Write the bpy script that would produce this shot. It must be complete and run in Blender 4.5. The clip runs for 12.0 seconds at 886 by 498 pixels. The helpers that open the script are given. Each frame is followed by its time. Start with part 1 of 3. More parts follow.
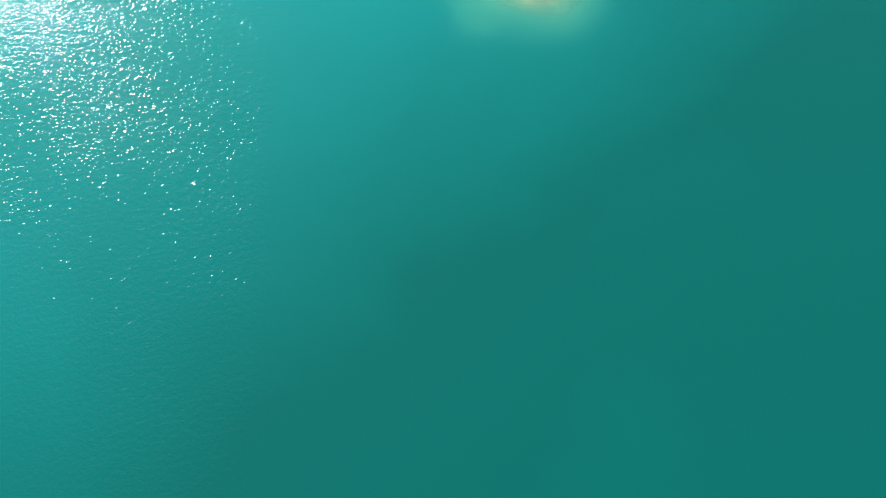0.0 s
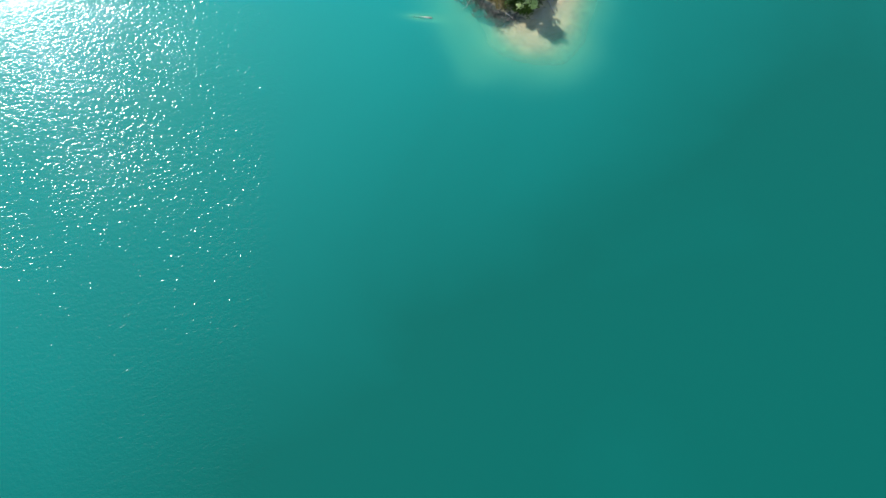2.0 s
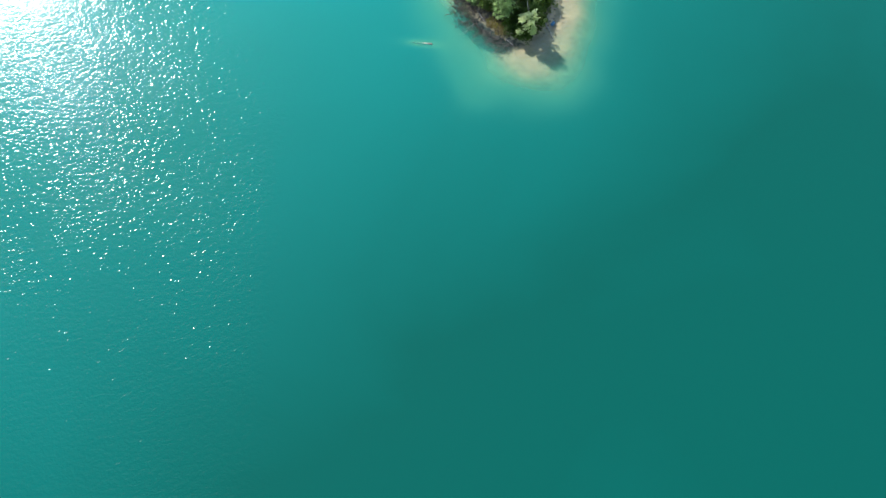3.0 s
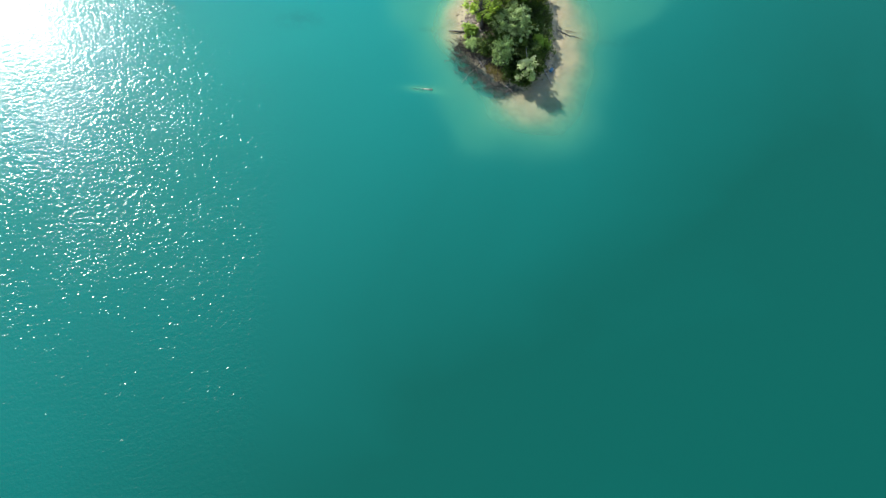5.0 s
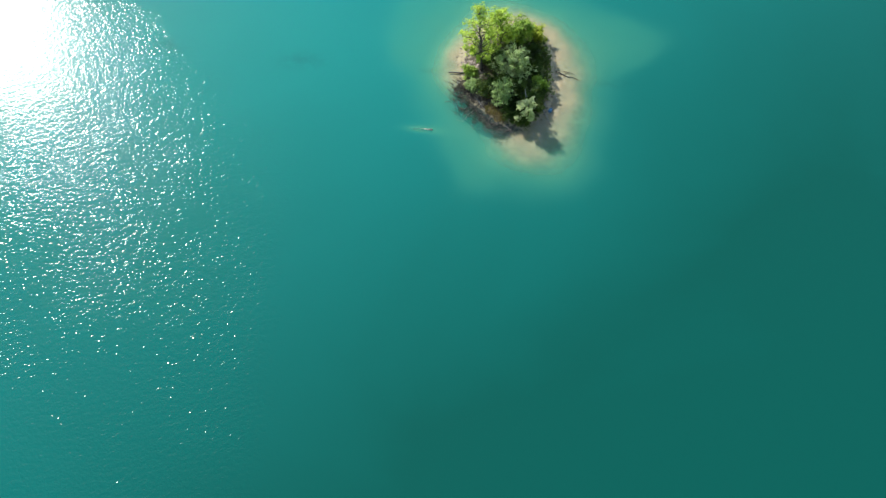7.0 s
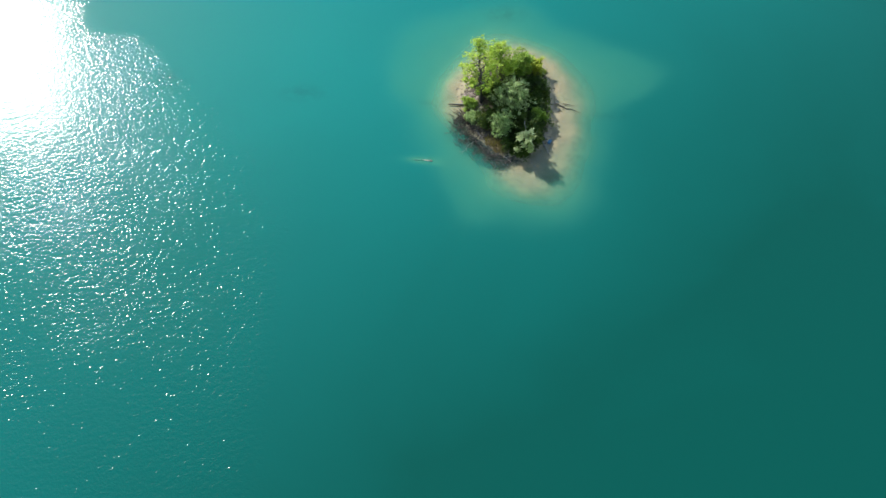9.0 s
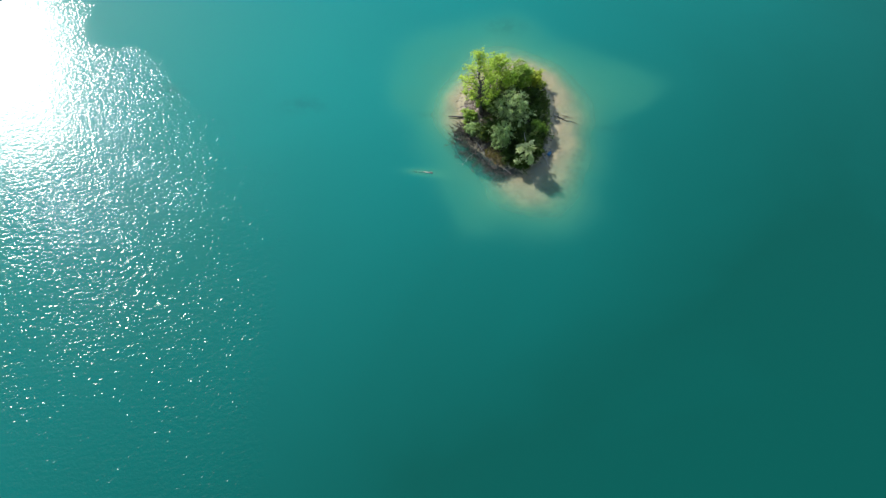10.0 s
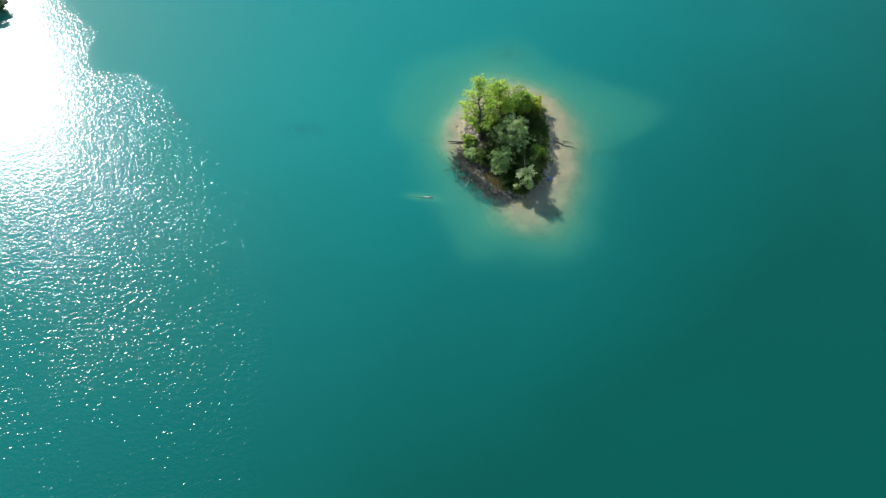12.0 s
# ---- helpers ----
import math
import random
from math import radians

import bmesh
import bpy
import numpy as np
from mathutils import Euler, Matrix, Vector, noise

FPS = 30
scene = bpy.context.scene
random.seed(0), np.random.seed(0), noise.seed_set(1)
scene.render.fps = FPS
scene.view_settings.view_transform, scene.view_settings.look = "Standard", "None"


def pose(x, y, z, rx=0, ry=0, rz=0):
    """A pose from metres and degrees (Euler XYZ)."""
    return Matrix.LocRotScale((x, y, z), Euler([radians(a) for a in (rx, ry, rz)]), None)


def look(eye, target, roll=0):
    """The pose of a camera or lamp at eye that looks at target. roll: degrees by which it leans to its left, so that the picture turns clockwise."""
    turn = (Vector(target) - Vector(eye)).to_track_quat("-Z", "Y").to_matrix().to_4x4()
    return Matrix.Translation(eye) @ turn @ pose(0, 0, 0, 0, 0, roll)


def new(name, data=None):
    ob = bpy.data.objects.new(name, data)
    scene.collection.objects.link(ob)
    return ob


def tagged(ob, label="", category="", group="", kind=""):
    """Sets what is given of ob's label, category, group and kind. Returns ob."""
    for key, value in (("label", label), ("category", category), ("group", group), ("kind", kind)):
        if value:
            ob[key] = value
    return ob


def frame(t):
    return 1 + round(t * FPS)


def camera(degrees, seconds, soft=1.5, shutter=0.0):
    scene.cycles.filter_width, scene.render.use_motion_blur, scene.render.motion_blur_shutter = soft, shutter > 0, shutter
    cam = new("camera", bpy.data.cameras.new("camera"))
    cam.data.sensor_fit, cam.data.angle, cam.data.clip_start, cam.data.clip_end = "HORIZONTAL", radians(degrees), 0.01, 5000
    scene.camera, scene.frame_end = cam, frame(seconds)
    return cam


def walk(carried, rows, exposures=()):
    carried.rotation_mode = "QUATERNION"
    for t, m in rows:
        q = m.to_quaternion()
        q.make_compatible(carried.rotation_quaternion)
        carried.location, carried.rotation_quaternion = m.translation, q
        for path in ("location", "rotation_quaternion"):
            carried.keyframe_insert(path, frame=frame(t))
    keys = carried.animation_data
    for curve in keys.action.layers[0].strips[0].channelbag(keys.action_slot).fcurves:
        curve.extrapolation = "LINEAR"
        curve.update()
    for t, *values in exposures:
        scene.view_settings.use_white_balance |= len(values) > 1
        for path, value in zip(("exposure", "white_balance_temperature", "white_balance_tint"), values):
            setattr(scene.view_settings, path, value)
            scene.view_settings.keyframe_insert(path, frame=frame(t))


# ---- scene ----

# ---------------------------------------------------------------- camera
# A drone that hovers over the lake and tilts slowly upwards.
EYE = (-5.8, -46.0, 53.0)
TILT = 56.0  # degrees below the horizon at the end
TURNS = [(0.0, 16.10), (0.5, 15.33), (1.0, 14.47), (1.5, 13.58), (2.0, 12.69), (2.5, 11.81), (3.0, 10.92),
         (4.8, 8.03), (5.5, 7.05), (6.0, 6.37), (6.5, 5.64), (7.0, 4.90), (7.2, 4.64), (9.0, 2.66), (9.5, 2.23),
         (10.0, 1.80), (10.5, 1.30), (11.0, 0.76), (11.5, 0.27), (12.0, 0.0)]
cam = camera(59.03, 12.0, soft=1.15)
walk(cam, [(t, pose(*EYE, 90.0 - TILT - p)) for t, p in TURNS],
     exposures=[(0.0, 0.86, 6450, 10), (3.0, 0.70, 6450, 10), (6.0, 0.46, 6650, 10), (9.0, 0.27, 6550, 10), (12.0, 0.16, 6400, 10)])

# ---------------------------------------------------------------- light
SUN_EL, SUN_AZ = 35.4, -37.8  # azimuth from +y, clockwise
world = bpy.data.worlds.new("sky")
scene.world = world
world.use_nodes = True
wn = world.node_tree
sky = wn.nodes.new("ShaderNodeTexSky")
sky.sky_type = "NISHITA"
sky.sun_disc = False
sky.sun_elevation = radians(SUN_EL)
sky.sun_rotation = radians(SUN_AZ)
sky.air_density, sky.dust_density, sky.ozone_density = 1.5, 1.2, 2.0
back = wn.nodes["Background"]
back.inputs["Strength"].default_value = 0.18
wn.links.new(sky.outputs[0], back.inputs["Color"])

to_sun = Vector((math.sin(radians(SUN_AZ)) * math.cos(radians(SUN_EL)),
                 math.cos(radians(SUN_AZ)) * math.cos(radians(SUN_EL)), math.sin(radians(SUN_EL))))
sun_data = bpy.data.lights.new("sun", "SUN")
sun_data.energy, sun_data.angle, sun_data.color = 4.6, radians(0.53), (1.0, 0.98, 0.95)
sun = new("sun", sun_data)
sun.matrix_world = look(tuple(to_sun * 200), (0, 0, 0))


# ---------------------------------------------------------------- materials
def nodes_of(name):
    m = bpy.data.materials.new(name)
    m.use_nodes = True
    nt = m.node_tree
    nt.nodes.clear()
    return m, nt, nt.nodes.new("ShaderNodeOutputMaterial")


def link(nt, a, b):
    nt.links.new(a, b)


def value_or_link(nt, v, socket):
    if isinstance(v, bpy.types.NodeSocket):
        nt.links.new(v, socket)
    else:
        socket.default_value = v


def math_node(nt, op, a, b=0.0, clamp=False):
    n = nt.nodes.new("ShaderNodeMath")
    n.operation, n.use_clamp = op, clamp
    value_or_link(nt, a, n.inputs[0])
    value_or_link(nt, b, n.inputs[1])
    return n.outputs[0]


def noise_node(nt, vec, scale, detail=3.0, rough=0.55, distortion=0.0):
    n = nt.nodes.new("ShaderNodeTexNoise")
    n.inputs["Scale"].default_value = scale
    n.inputs["Detail"].default_value = detail
    n.inputs["Roughness"].default_value = rough
    n.inputs["Distortion"].default_value = distortion
    link(nt, vec, n.inputs["Vector"])
    return n.outputs["Fac"]


def mix_color(nt, fac, a, b, blend="MIX"):
    n = nt.nodes.new("ShaderNodeMix")
    n.data_type, n.blend_type = "RGBA", blend
    value_or_link(nt, fac, n.inputs[0])
    value_or_link(nt, a if isinstance(a, bpy.types.NodeSocket) else (*a, 1), n.inputs[6])
    value_or_link(nt, b if isinstance(b, bpy.types.NodeSocket) else (*b, 1), n.inputs[7])
    return n.outputs[2]


def span(nt, v, lo, hi, a=0.0, b=1.0, smooth=True):
    n = nt.nodes.new("ShaderNodeMapRange")
    n.interpolation_type = "SMOOTHSTEP" if smooth else "LINEAR"
    link(nt, v, n.inputs[0])
    for i, x in enumerate((lo, hi, a, b)):
        n.inputs[i + 1].default_value = x
    return n.outputs[0]


def position(nt):
    return nt.nodes.new("ShaderNodeNewGeometry").outputs["Position"]


def attribute(nt, name):
    n = nt.nodes.new("ShaderNodeAttribute")
    n.attribute_name = name
    return n.outputs["Fac"]


def bump(nt, height, strength, distance, normal=None):
    n = nt.nodes.new("ShaderNodeBump")
    n.inputs["Strength"].default_value = strength
    n.inputs["Distance"].default_value = distance
    link(nt, height, n.inputs["Height"])
    if normal is not None:
        link(nt, normal, n.inputs["Normal"])
    return n.outputs[0]


def principled(nt, out, color, rough=0.8, normal=None, metal=0.0):
    p = nt.nodes.new("ShaderNodeBsdfPrincipled")
    value_or_link(nt, color if isinstance(color, bpy.types.NodeSocket) else (*color, 1), p.inputs["Base Color"])
    value_or_link(nt, rough, p.inputs["Roughness"])
    p.inputs["Metallic"].default_value = metal
    if normal is not None:
        link(nt, normal, p.inputs["Normal"])
    link(nt, p.outputs[0], out.inputs["Surface"])
    return p


def coarse_material(name, a, b, scale=4.0, fine=40.0, rough=0.85, depth=0.02):
    """Two colours mixed by a coarse and a fine noise, with relief: bark, stone, driftwood."""
    m, nt, out = nodes_of(name)
    tex = nt.nodes.new("ShaderNodeTexCoord").outputs["Object"]
    n1, n2 = noise_node(nt, tex, scale, 4.0), noise_node(nt, tex, fine, 3.0)
    f = math_node(nt, "ADD", math_node(nt, "MULTIPLY", n1, 0.65), math_node(nt, "MULTIPLY", n2, 0.35))
    col = mix_color(nt, span(nt, f, 0.36, 0.64), a, b)
    principled(nt, out, col, rough, bump(nt, f, 0.8, depth))
    return m


def leaf_material(name, a, b, c):
    """Leaf green that varies from leaf to leaf, lets light through, and has a faint waxy gloss."""
    m, nt, out = nodes_of(name)
    geo = nt.nodes.new("ShaderNodeNewGeometry")
    rnd = geo.outputs["Random Per Island"]
    clump = noise_node(nt, geo.outputs["Position"], 1.1, 2.0)
    col = mix_color(nt, rnd, a, b)
    col = mix_color(nt, span(nt, clump, 0.42, 0.66), col, c)
    vein = noise_node(nt, geo.outputs["Position"], 30.0, 2.0)
    col = mix_color(nt, math_node(nt, "MULTIPLY", vein, 0.35), col, tuple(x * 0.55 for x in a))
    p = nt.nodes.new("ShaderNodeBsdfPrincipled")
    link(nt, col, p.inputs["Base Color"])
    p.inputs["Roughness"].default_value = 0.55
    p.inputs["Specular IOR Level"].default_value = 0.3
    t = nt.nodes.new("ShaderNodeBsdfTranslucent")
    link(nt, mix_color(nt, 0.45, col, (0.40, 0.52, 0.05)), t.inputs["Color"])
    mx = nt.nodes.new("ShaderNodeMixShader")
    mx.inputs[0].default_value = 0.32
    link(nt, p.outputs[0], mx.inputs[1])
    link(nt, t.outputs[0], mx.inputs[2])
    link(nt, mx.outputs[0], out.inputs["Surface"])
    return m


def ground_material():
    """Pale sand under and beside the water, dark soil and litter on the dry top of the islet."""
    m, nt, out = nodes_of("sand_and_soil")
    pos = position(nt)
    big, mid, fine = noise_node(nt, pos, 0.6, 4.0), noise_node(nt, pos, 3.2, 4.0), noise_node(nt, pos, 26.0, 3.0)
    sand = mix_color(nt, span(nt, big, 0.35, 0.66), (0.37, 0.31, 0.18), (0.30, 0.26, 0.155))
    sand = mix_color(nt, span(nt, mid, 0.46, 0.68, 0.0, 0.45), sand, (0.1914, 0.1716, 0.1122))
    sand = mix_color(nt, span(nt, fine, 0.5, 0.75, 0.0, 0.5), sand, (0.3828, 0.3432, 0.2772))
    soil = mix_color(nt, mid, (0.030, 0.023, 0.015), (0.085, 0.065, 0.042))
    soil = mix_color(nt, span(nt, fine, 0.55, 0.7), soil, (0.16, 0.125, 0.085))
    land = attribute(nt, "land")
    edge = math_node(nt, "ADD", land, math_node(nt, "MULTIPLY", math_node(nt, "SUBTRACT", mid, 0.5), 1.1))
    col = mix_color(nt, span(nt, edge, 0.05, 0.23), sand, soil)
    shore = mix_color(nt, mid, (0.07, 0.10, 0.03), (0.14, 0.15, 0.06))
    col = mix_color(nt, attribute(nt, "meadow"), col, shore)
    # dark weed, and along the near shore branch shade put into the colour
    weed_shade = span(nt, math_node(nt, "ADD", attribute(nt, "weed_shade"), math_node(nt, "MULTIPLY", math_node(nt, "SUBTRACT", mid, 0.5), 0.6)), 0.25, 0.7)
    col = mix_color(nt, weed_shade, col, (0.012, 0.032, 0.026))
    principled(nt, out, col, 0.9, bump(nt, math_node(nt, "ADD", mid, math_node(nt, "MULTIPLY", fine, 0.4)), 0.6, 0.05))
    return m


def water_material():
    """Turbid lake water: milky turquoise where it is deep, clearer over the shallows, wind ripples on one side."""
    m, nt, out = nodes_of("lake_water")
    pos = position(nt)
    depth = attribute(nt, "depth")
    # 0 gives the dark body colour, 1 the pale turquoise one
    body_tone = attribute(nt, "body_tone")
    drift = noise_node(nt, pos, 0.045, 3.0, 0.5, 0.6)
    body_tone = math_node(nt, "ADD", body_tone, math_node(nt, "MULTIPLY", math_node(nt, "SUBTRACT", drift, 0.5), 0.30), clamp=True)
    body = mix_color(nt, body_tone, (0.0002, 0.0675, 0.0500), (0.0015, 0.1860, 0.1650))
    body = mix_color(nt, math_node(nt, "POWER", 2.718, math_node(nt, "MULTIPLY", depth, -1.0 / 0.85)), body, (0.050, 0.264, 0.178))
    weeds = math_node(nt, "MULTIPLY", attribute(nt, "weed_shade"), span(nt, noise_node(nt, pos, 1.1, 3.0), 0.3, 0.6, 0.1, 0.6))
    body = mix_color(nt, weeds, body, (0.004, 0.075, 0.065))
    diffuse = nt.nodes.new("ShaderNodeBsdfDiffuse")
    link(nt, body, diffuse.inputs["Color"])
    # what the bed lends through the water thins out with the depth
    clear = math_node(nt, "POWER", math_node(nt, "MULTIPLY", depth, 1.0 / 0.52), 1.15)
    clear = math_node(nt, "POWER", 2.718, math_node(nt, "MULTIPLY", clear, -1.0))
    tint = nt.nodes.new("ShaderNodeCombineColor")
    for i, k in enumerate((1.9, 0.12, 0.45)):
        link(nt, math_node(nt, "POWER", 2.718, math_node(nt, "MULTIPLY", depth, -k)), tint.inputs[i])
    see_through = nt.nodes.new("ShaderNodeBsdfTransparent")
    link(nt, tint.outputs[0], see_through.inputs["Color"])
    under = nt.nodes.new("ShaderNodeMixShader")
    link(nt, clear, under.inputs[0])
    link(nt, diffuse.outputs[0], under.inputs[1])
    link(nt, see_through.outputs[0], under.inputs[2])
    # wind ripples: on the breezy side of a ragged line, with a stronger lane and gusts
    sep = nt.nodes.new("ShaderNodeSeparateXYZ")
    link(nt, pos, sep.inputs[0])
    x, y = sep.outputs[0], sep.outputs[1]
    across = math_node(nt, "ADD", x, y)
    ragged = math_node(nt, "MULTIPLY", math_node(nt, "SUBTRACT", noise_node(nt, pos, 0.16, 2.0, 0.5), 0.5), 7.0)
    frayed = math_node(nt, "MULTIPLY", math_node(nt, "SUBTRACT", noise_node(nt, pos, 1.4, 4.0, 0.7), 0.5), 6.0)
    apart = nt.nodes.new("ShaderNodeVectorMath")
    apart.operation = "DISTANCE"
    link(nt, pos, apart.inputs[0])
    apart.inputs[1].default_value = (-38.6, 12.6, 0.0)
    bay = span(nt, apart.outputs["Value"], 0.5, 4.5, 6.0, 0.0)
    line = math_node(nt, "ADD", math_node(nt, "ADD", across, bay), math_node(nt, "ADD", ragged, frayed))
    lee = span(nt, line, -25.6, -24.2, 1.0, 0.0)
    fading = span(nt, math_node(nt, "ADD", x, math_node(nt, "ADD", math_node(nt, "MULTIPLY", ragged, 0.5), frayed)), -21.5, -14.5, 1.0, 0.0)
    breeze = math_node(nt, "MULTIPLY", lee, fading)
    lane_x = math_node(nt, "ADD", math_node(nt, "ADD", x, math_node(nt, "MULTIPLY", y, 0.18)), math_node(nt, "MULTIPLY", frayed, 0.35))
    lane = span(nt, lane_x, -34.2, -32.0, 1.0, 0.0)
    gust = span(nt, noise_node(nt, pos, 0.13, 3.0, 0.55, 0.6), 0.3, 0.7, 0.72, 1.15)
    gust = math_node(nt, "MULTIPLY", gust, math_node(nt, "ADD", 1.0, math_node(nt, "MULTIPLY", lane, 0.04)))
    crests = nt.nodes.new("ShaderNodeMapping")
    crests.inputs["Rotation"].default_value = (0, 0, radians(-16))
    crests.inputs["Scale"].default_value = (0.76, 1.0, 1.0)
    link(nt, pos, crests.inputs["Vector"])
    w1 = math_node(nt, "SUBTRACT", noise_node(nt, crests.outputs[0], 2.8, 2.0, 0.5, 0.3), 0.5)
    w1 = math_node(nt, "MULTIPLY", w1, span(nt, y, -14.0, 4.0, 1.0, 0.85))
    w2 = math_node(nt, "SUBTRACT", noise_node(nt, crests.outputs[0], 6.4, 1.0, 0.5, 0.2), 0.5)
    waves = math_node(nt, "ADD", w1, math_node(nt, "MULTIPLY", w2, 0.42))
    waves = math_node(nt, "MULTIPLY", waves, math_node(nt, "MULTIPLY", breeze, gust))
    link(nt, bump(nt, waves, 1.0, 0.004), diffuse.inputs["Normal"])
    # steep wavelets throw single sparks; the many small facets between them fill the path of the sun
    spark = nt.nodes.new("ShaderNodeBsdfGlossy")
    spark.distribution = "BECKMANN"
    spark.inputs["Roughness"].default_value = 0.145
    link(nt, bump(nt, waves, 1.0, 0.062), spark.inputs["Normal"])
    facets = nt.nodes.new("ShaderNodeBsdfGlossy")
    facets.distribution = "BECKMANN"
    facets.inputs["Roughness"].default_value = 0.195
    link(nt, bump(nt, waves, 1.0, 0.017), facets.inputs["Normal"])
    calm = nt.nodes.new("ShaderNodeBsdfGlossy")
    calm.distribution = "BECKMANN"
    calm.inputs["Roughness"].default_value = 0.19
    crested = nt.nodes.new("ShaderNodeMixShader")
    crested.inputs[0].default_value = 0.92
    link(nt, calm.outputs[0], crested.inputs[1])
    link(nt, spark.outputs[0], crested.inputs[2])
    windy = nt.nodes.new("ShaderNodeMixShader")
    link(nt, span(nt, lane, 0.0, 1.0, 0.15, 0.30, False), windy.inputs[0])
    link(nt, crested.outputs[0], windy.inputs[1])
    link(nt, facets.outputs[0], windy.inputs[2])
    surface = nt.nodes.new("ShaderNodeMixShader")
    link(nt, span(nt, breeze, 0.0, 0.25), surface.inputs[0])
    link(nt, calm.outputs[0], surface.inputs[1])
    link(nt, windy.outputs[0], surface.inputs[2])
    soft = nt.nodes.new("ShaderNodeBsdfGlossy")
    soft.inputs["Roughness"].default_value = 0.37
    gloss = nt.nodes.new("ShaderNodeMixShader")
    gloss.inputs[0].default_value = 0.018
    link(nt, surface.outputs[0], gloss.inputs[1])
    link(nt, soft.outputs[0], gloss.inputs[2])
    sheen = nt.nodes.new("ShaderNodeFresnel")
    sheen.inputs["IOR"].default_value = 1.333
    top = nt.nodes.new("ShaderNodeMixShader")
    link(nt, sheen.outputs[0], top.inputs[0])
    link(nt, under.outputs[0], top.inputs[1])
    link(nt, gloss.outputs[0], top.inputs[2])
    link(nt, top.outputs[0], out.inputs["Surface"])
    return m


M_GROUND, M_WATER = ground_material(), water_material()
M_LIGHT = leaf_material("poplar_leaf", (0.40, 0.55, 0.05), (0.54, 0.66, 0.08), (0.29, 0.46, 0.045))
M_MID = leaf_material("alder_leaf", (0.22, 0.37, 0.04), (0.34, 0.48, 0.06), (0.15, 0.28, 0.035))
M_GREY = leaf_material("willow_leaf", (0.46, 0.58, 0.22), (0.70, 0.79, 0.38), (0.33, 0.46, 0.16))
M_SAGE = leaf_material("sage_leaf", (0.22, 0.36, 0.11), (0.43, 0.56, 0.22), (0.15, 0.26, 0.07))
M_PALE = leaf_material("pale_leaf", (0.60, 0.68, 0.28), (0.72, 0.76, 0.42), (0.48, 0.58, 0.22))
# dark green leaf, deepened to hold the shade between and under bushes
M_DARK_SHADE = leaf_material("dark_shaded_leaf", (0.026, 0.062, 0.011), (0.11, 0.20, 0.028), (0.015, 0.036, 0.008))
M_YELLOW = leaf_material("yellow_leaf", (0.42, 0.50, 0.04), (0.55, 0.58, 0.06), (0.34, 0.42, 0.04))
M_STRAW = leaf_material("dry_grass_blade", (0.20, 0.14, 0.05), (0.27, 0.20, 0.08), (0.14, 0.10, 0.04))
M_BARK = coarse_material("grey_bark", (0.035, 0.03, 0.024), (0.10, 0.088, 0.07), 5, 40)
M_DRIFT = coarse_material("driftwood", (0.18, 0.17, 0.15), (0.33, 0.31, 0.28), 6, 50)
M_WET = coarse_material("wet_wood", (0.028, 0.026, 0.020), (0.07, 0.063, 0.048), 6, 50, 0.5)
M_LOG = coarse_material("sunken_log", (0.17, 0.18, 0.14), (0.31, 0.32, 0.25), 6, 50)
M_TWIG = coarse_material("dead_twig", (0.045, 0.039, 0.030), (0.11, 0.095, 0.075), 6, 50)
M_ROCK = coarse_material("pale_rock", (0.21, 0.17, 0.14), (0.37, 0.30, 0.25), 3, 30, 0.85, 0.03)
M_BLUE = coarse_material("blue_plastic", (0.02, 0.10, 0.19), (0.04, 0.15, 0.26), 3, 30, 0.4, 0.004)


# ---------------------------------------------------------------- shared shapes
def part(name, bm, material, parent=None, label=""):
    mesh = bpy.data.meshes.new(name)
    bm.to_mesh(mesh)
    bm.free()
    mesh.materials.append(material)
    ob = new(name, mesh)
    if parent is not None:
        ob.parent = parent
    if label:
        ob["label"] = label
    return ob


def mesh_part(name, verts, faces, material, parent=None):
    mesh = bpy.data.meshes.new(name)
    mesh.from_pydata([tuple(v) for v in verts], [], [tuple(f) for f in faces])
    mesh.materials.append(material)
    ob = new(name, mesh)
    if parent is not None:
        ob.parent = parent
    return ob


def tube(bm, pts, radii, sides=7):
    """A tapered round limb along pts, with closed ends."""
    pts = [Vector(p) for p in pts]
    rings = []
    for i, p in enumerate(pts):
        way = (pts[min(i + 1, len(pts) - 1)] - pts[max(i - 1, 0)]).normalized()
        side = way.orthogonal().normalized()
        up = way.cross(side)
        ring = []
        for k in range(sides):
            a = 2 * math.pi * k / sides
            r = radii[i] * (1 + 0.12 * math.sin(3 * a + i))
            ring.append(bm.verts.new(p + side * (math.cos(a) * r) + up * (math.sin(a) * r)))
        rings.append(ring)
    for a, b in zip(rings, rings[1:]):
        for k in range(sides):
            bm.faces.new((a[k], a[(k + 1) % sides], b[(k + 1) % sides], b[k])).smooth = True
    bm.faces.new(rings[0][::-1])
    bm.faces.new(rings[-1])


def bent(a, b, n, wobble, rng):
    """n + 1 points from a to b with a crooked course."""
    a, b = Vector(a), Vector(b)
    out = []
    for i in range(n + 1):
        s = i / n
        w = wobble * math.sin(math.pi * s) + (wobble * 0.3 if i == n else 0)
        out.append(a.lerp(b, s) + Vector((rng.uniform(-w, w), rng.uniform(-w, w), rng.uniform(-w, w) * 0.6)))
    return out


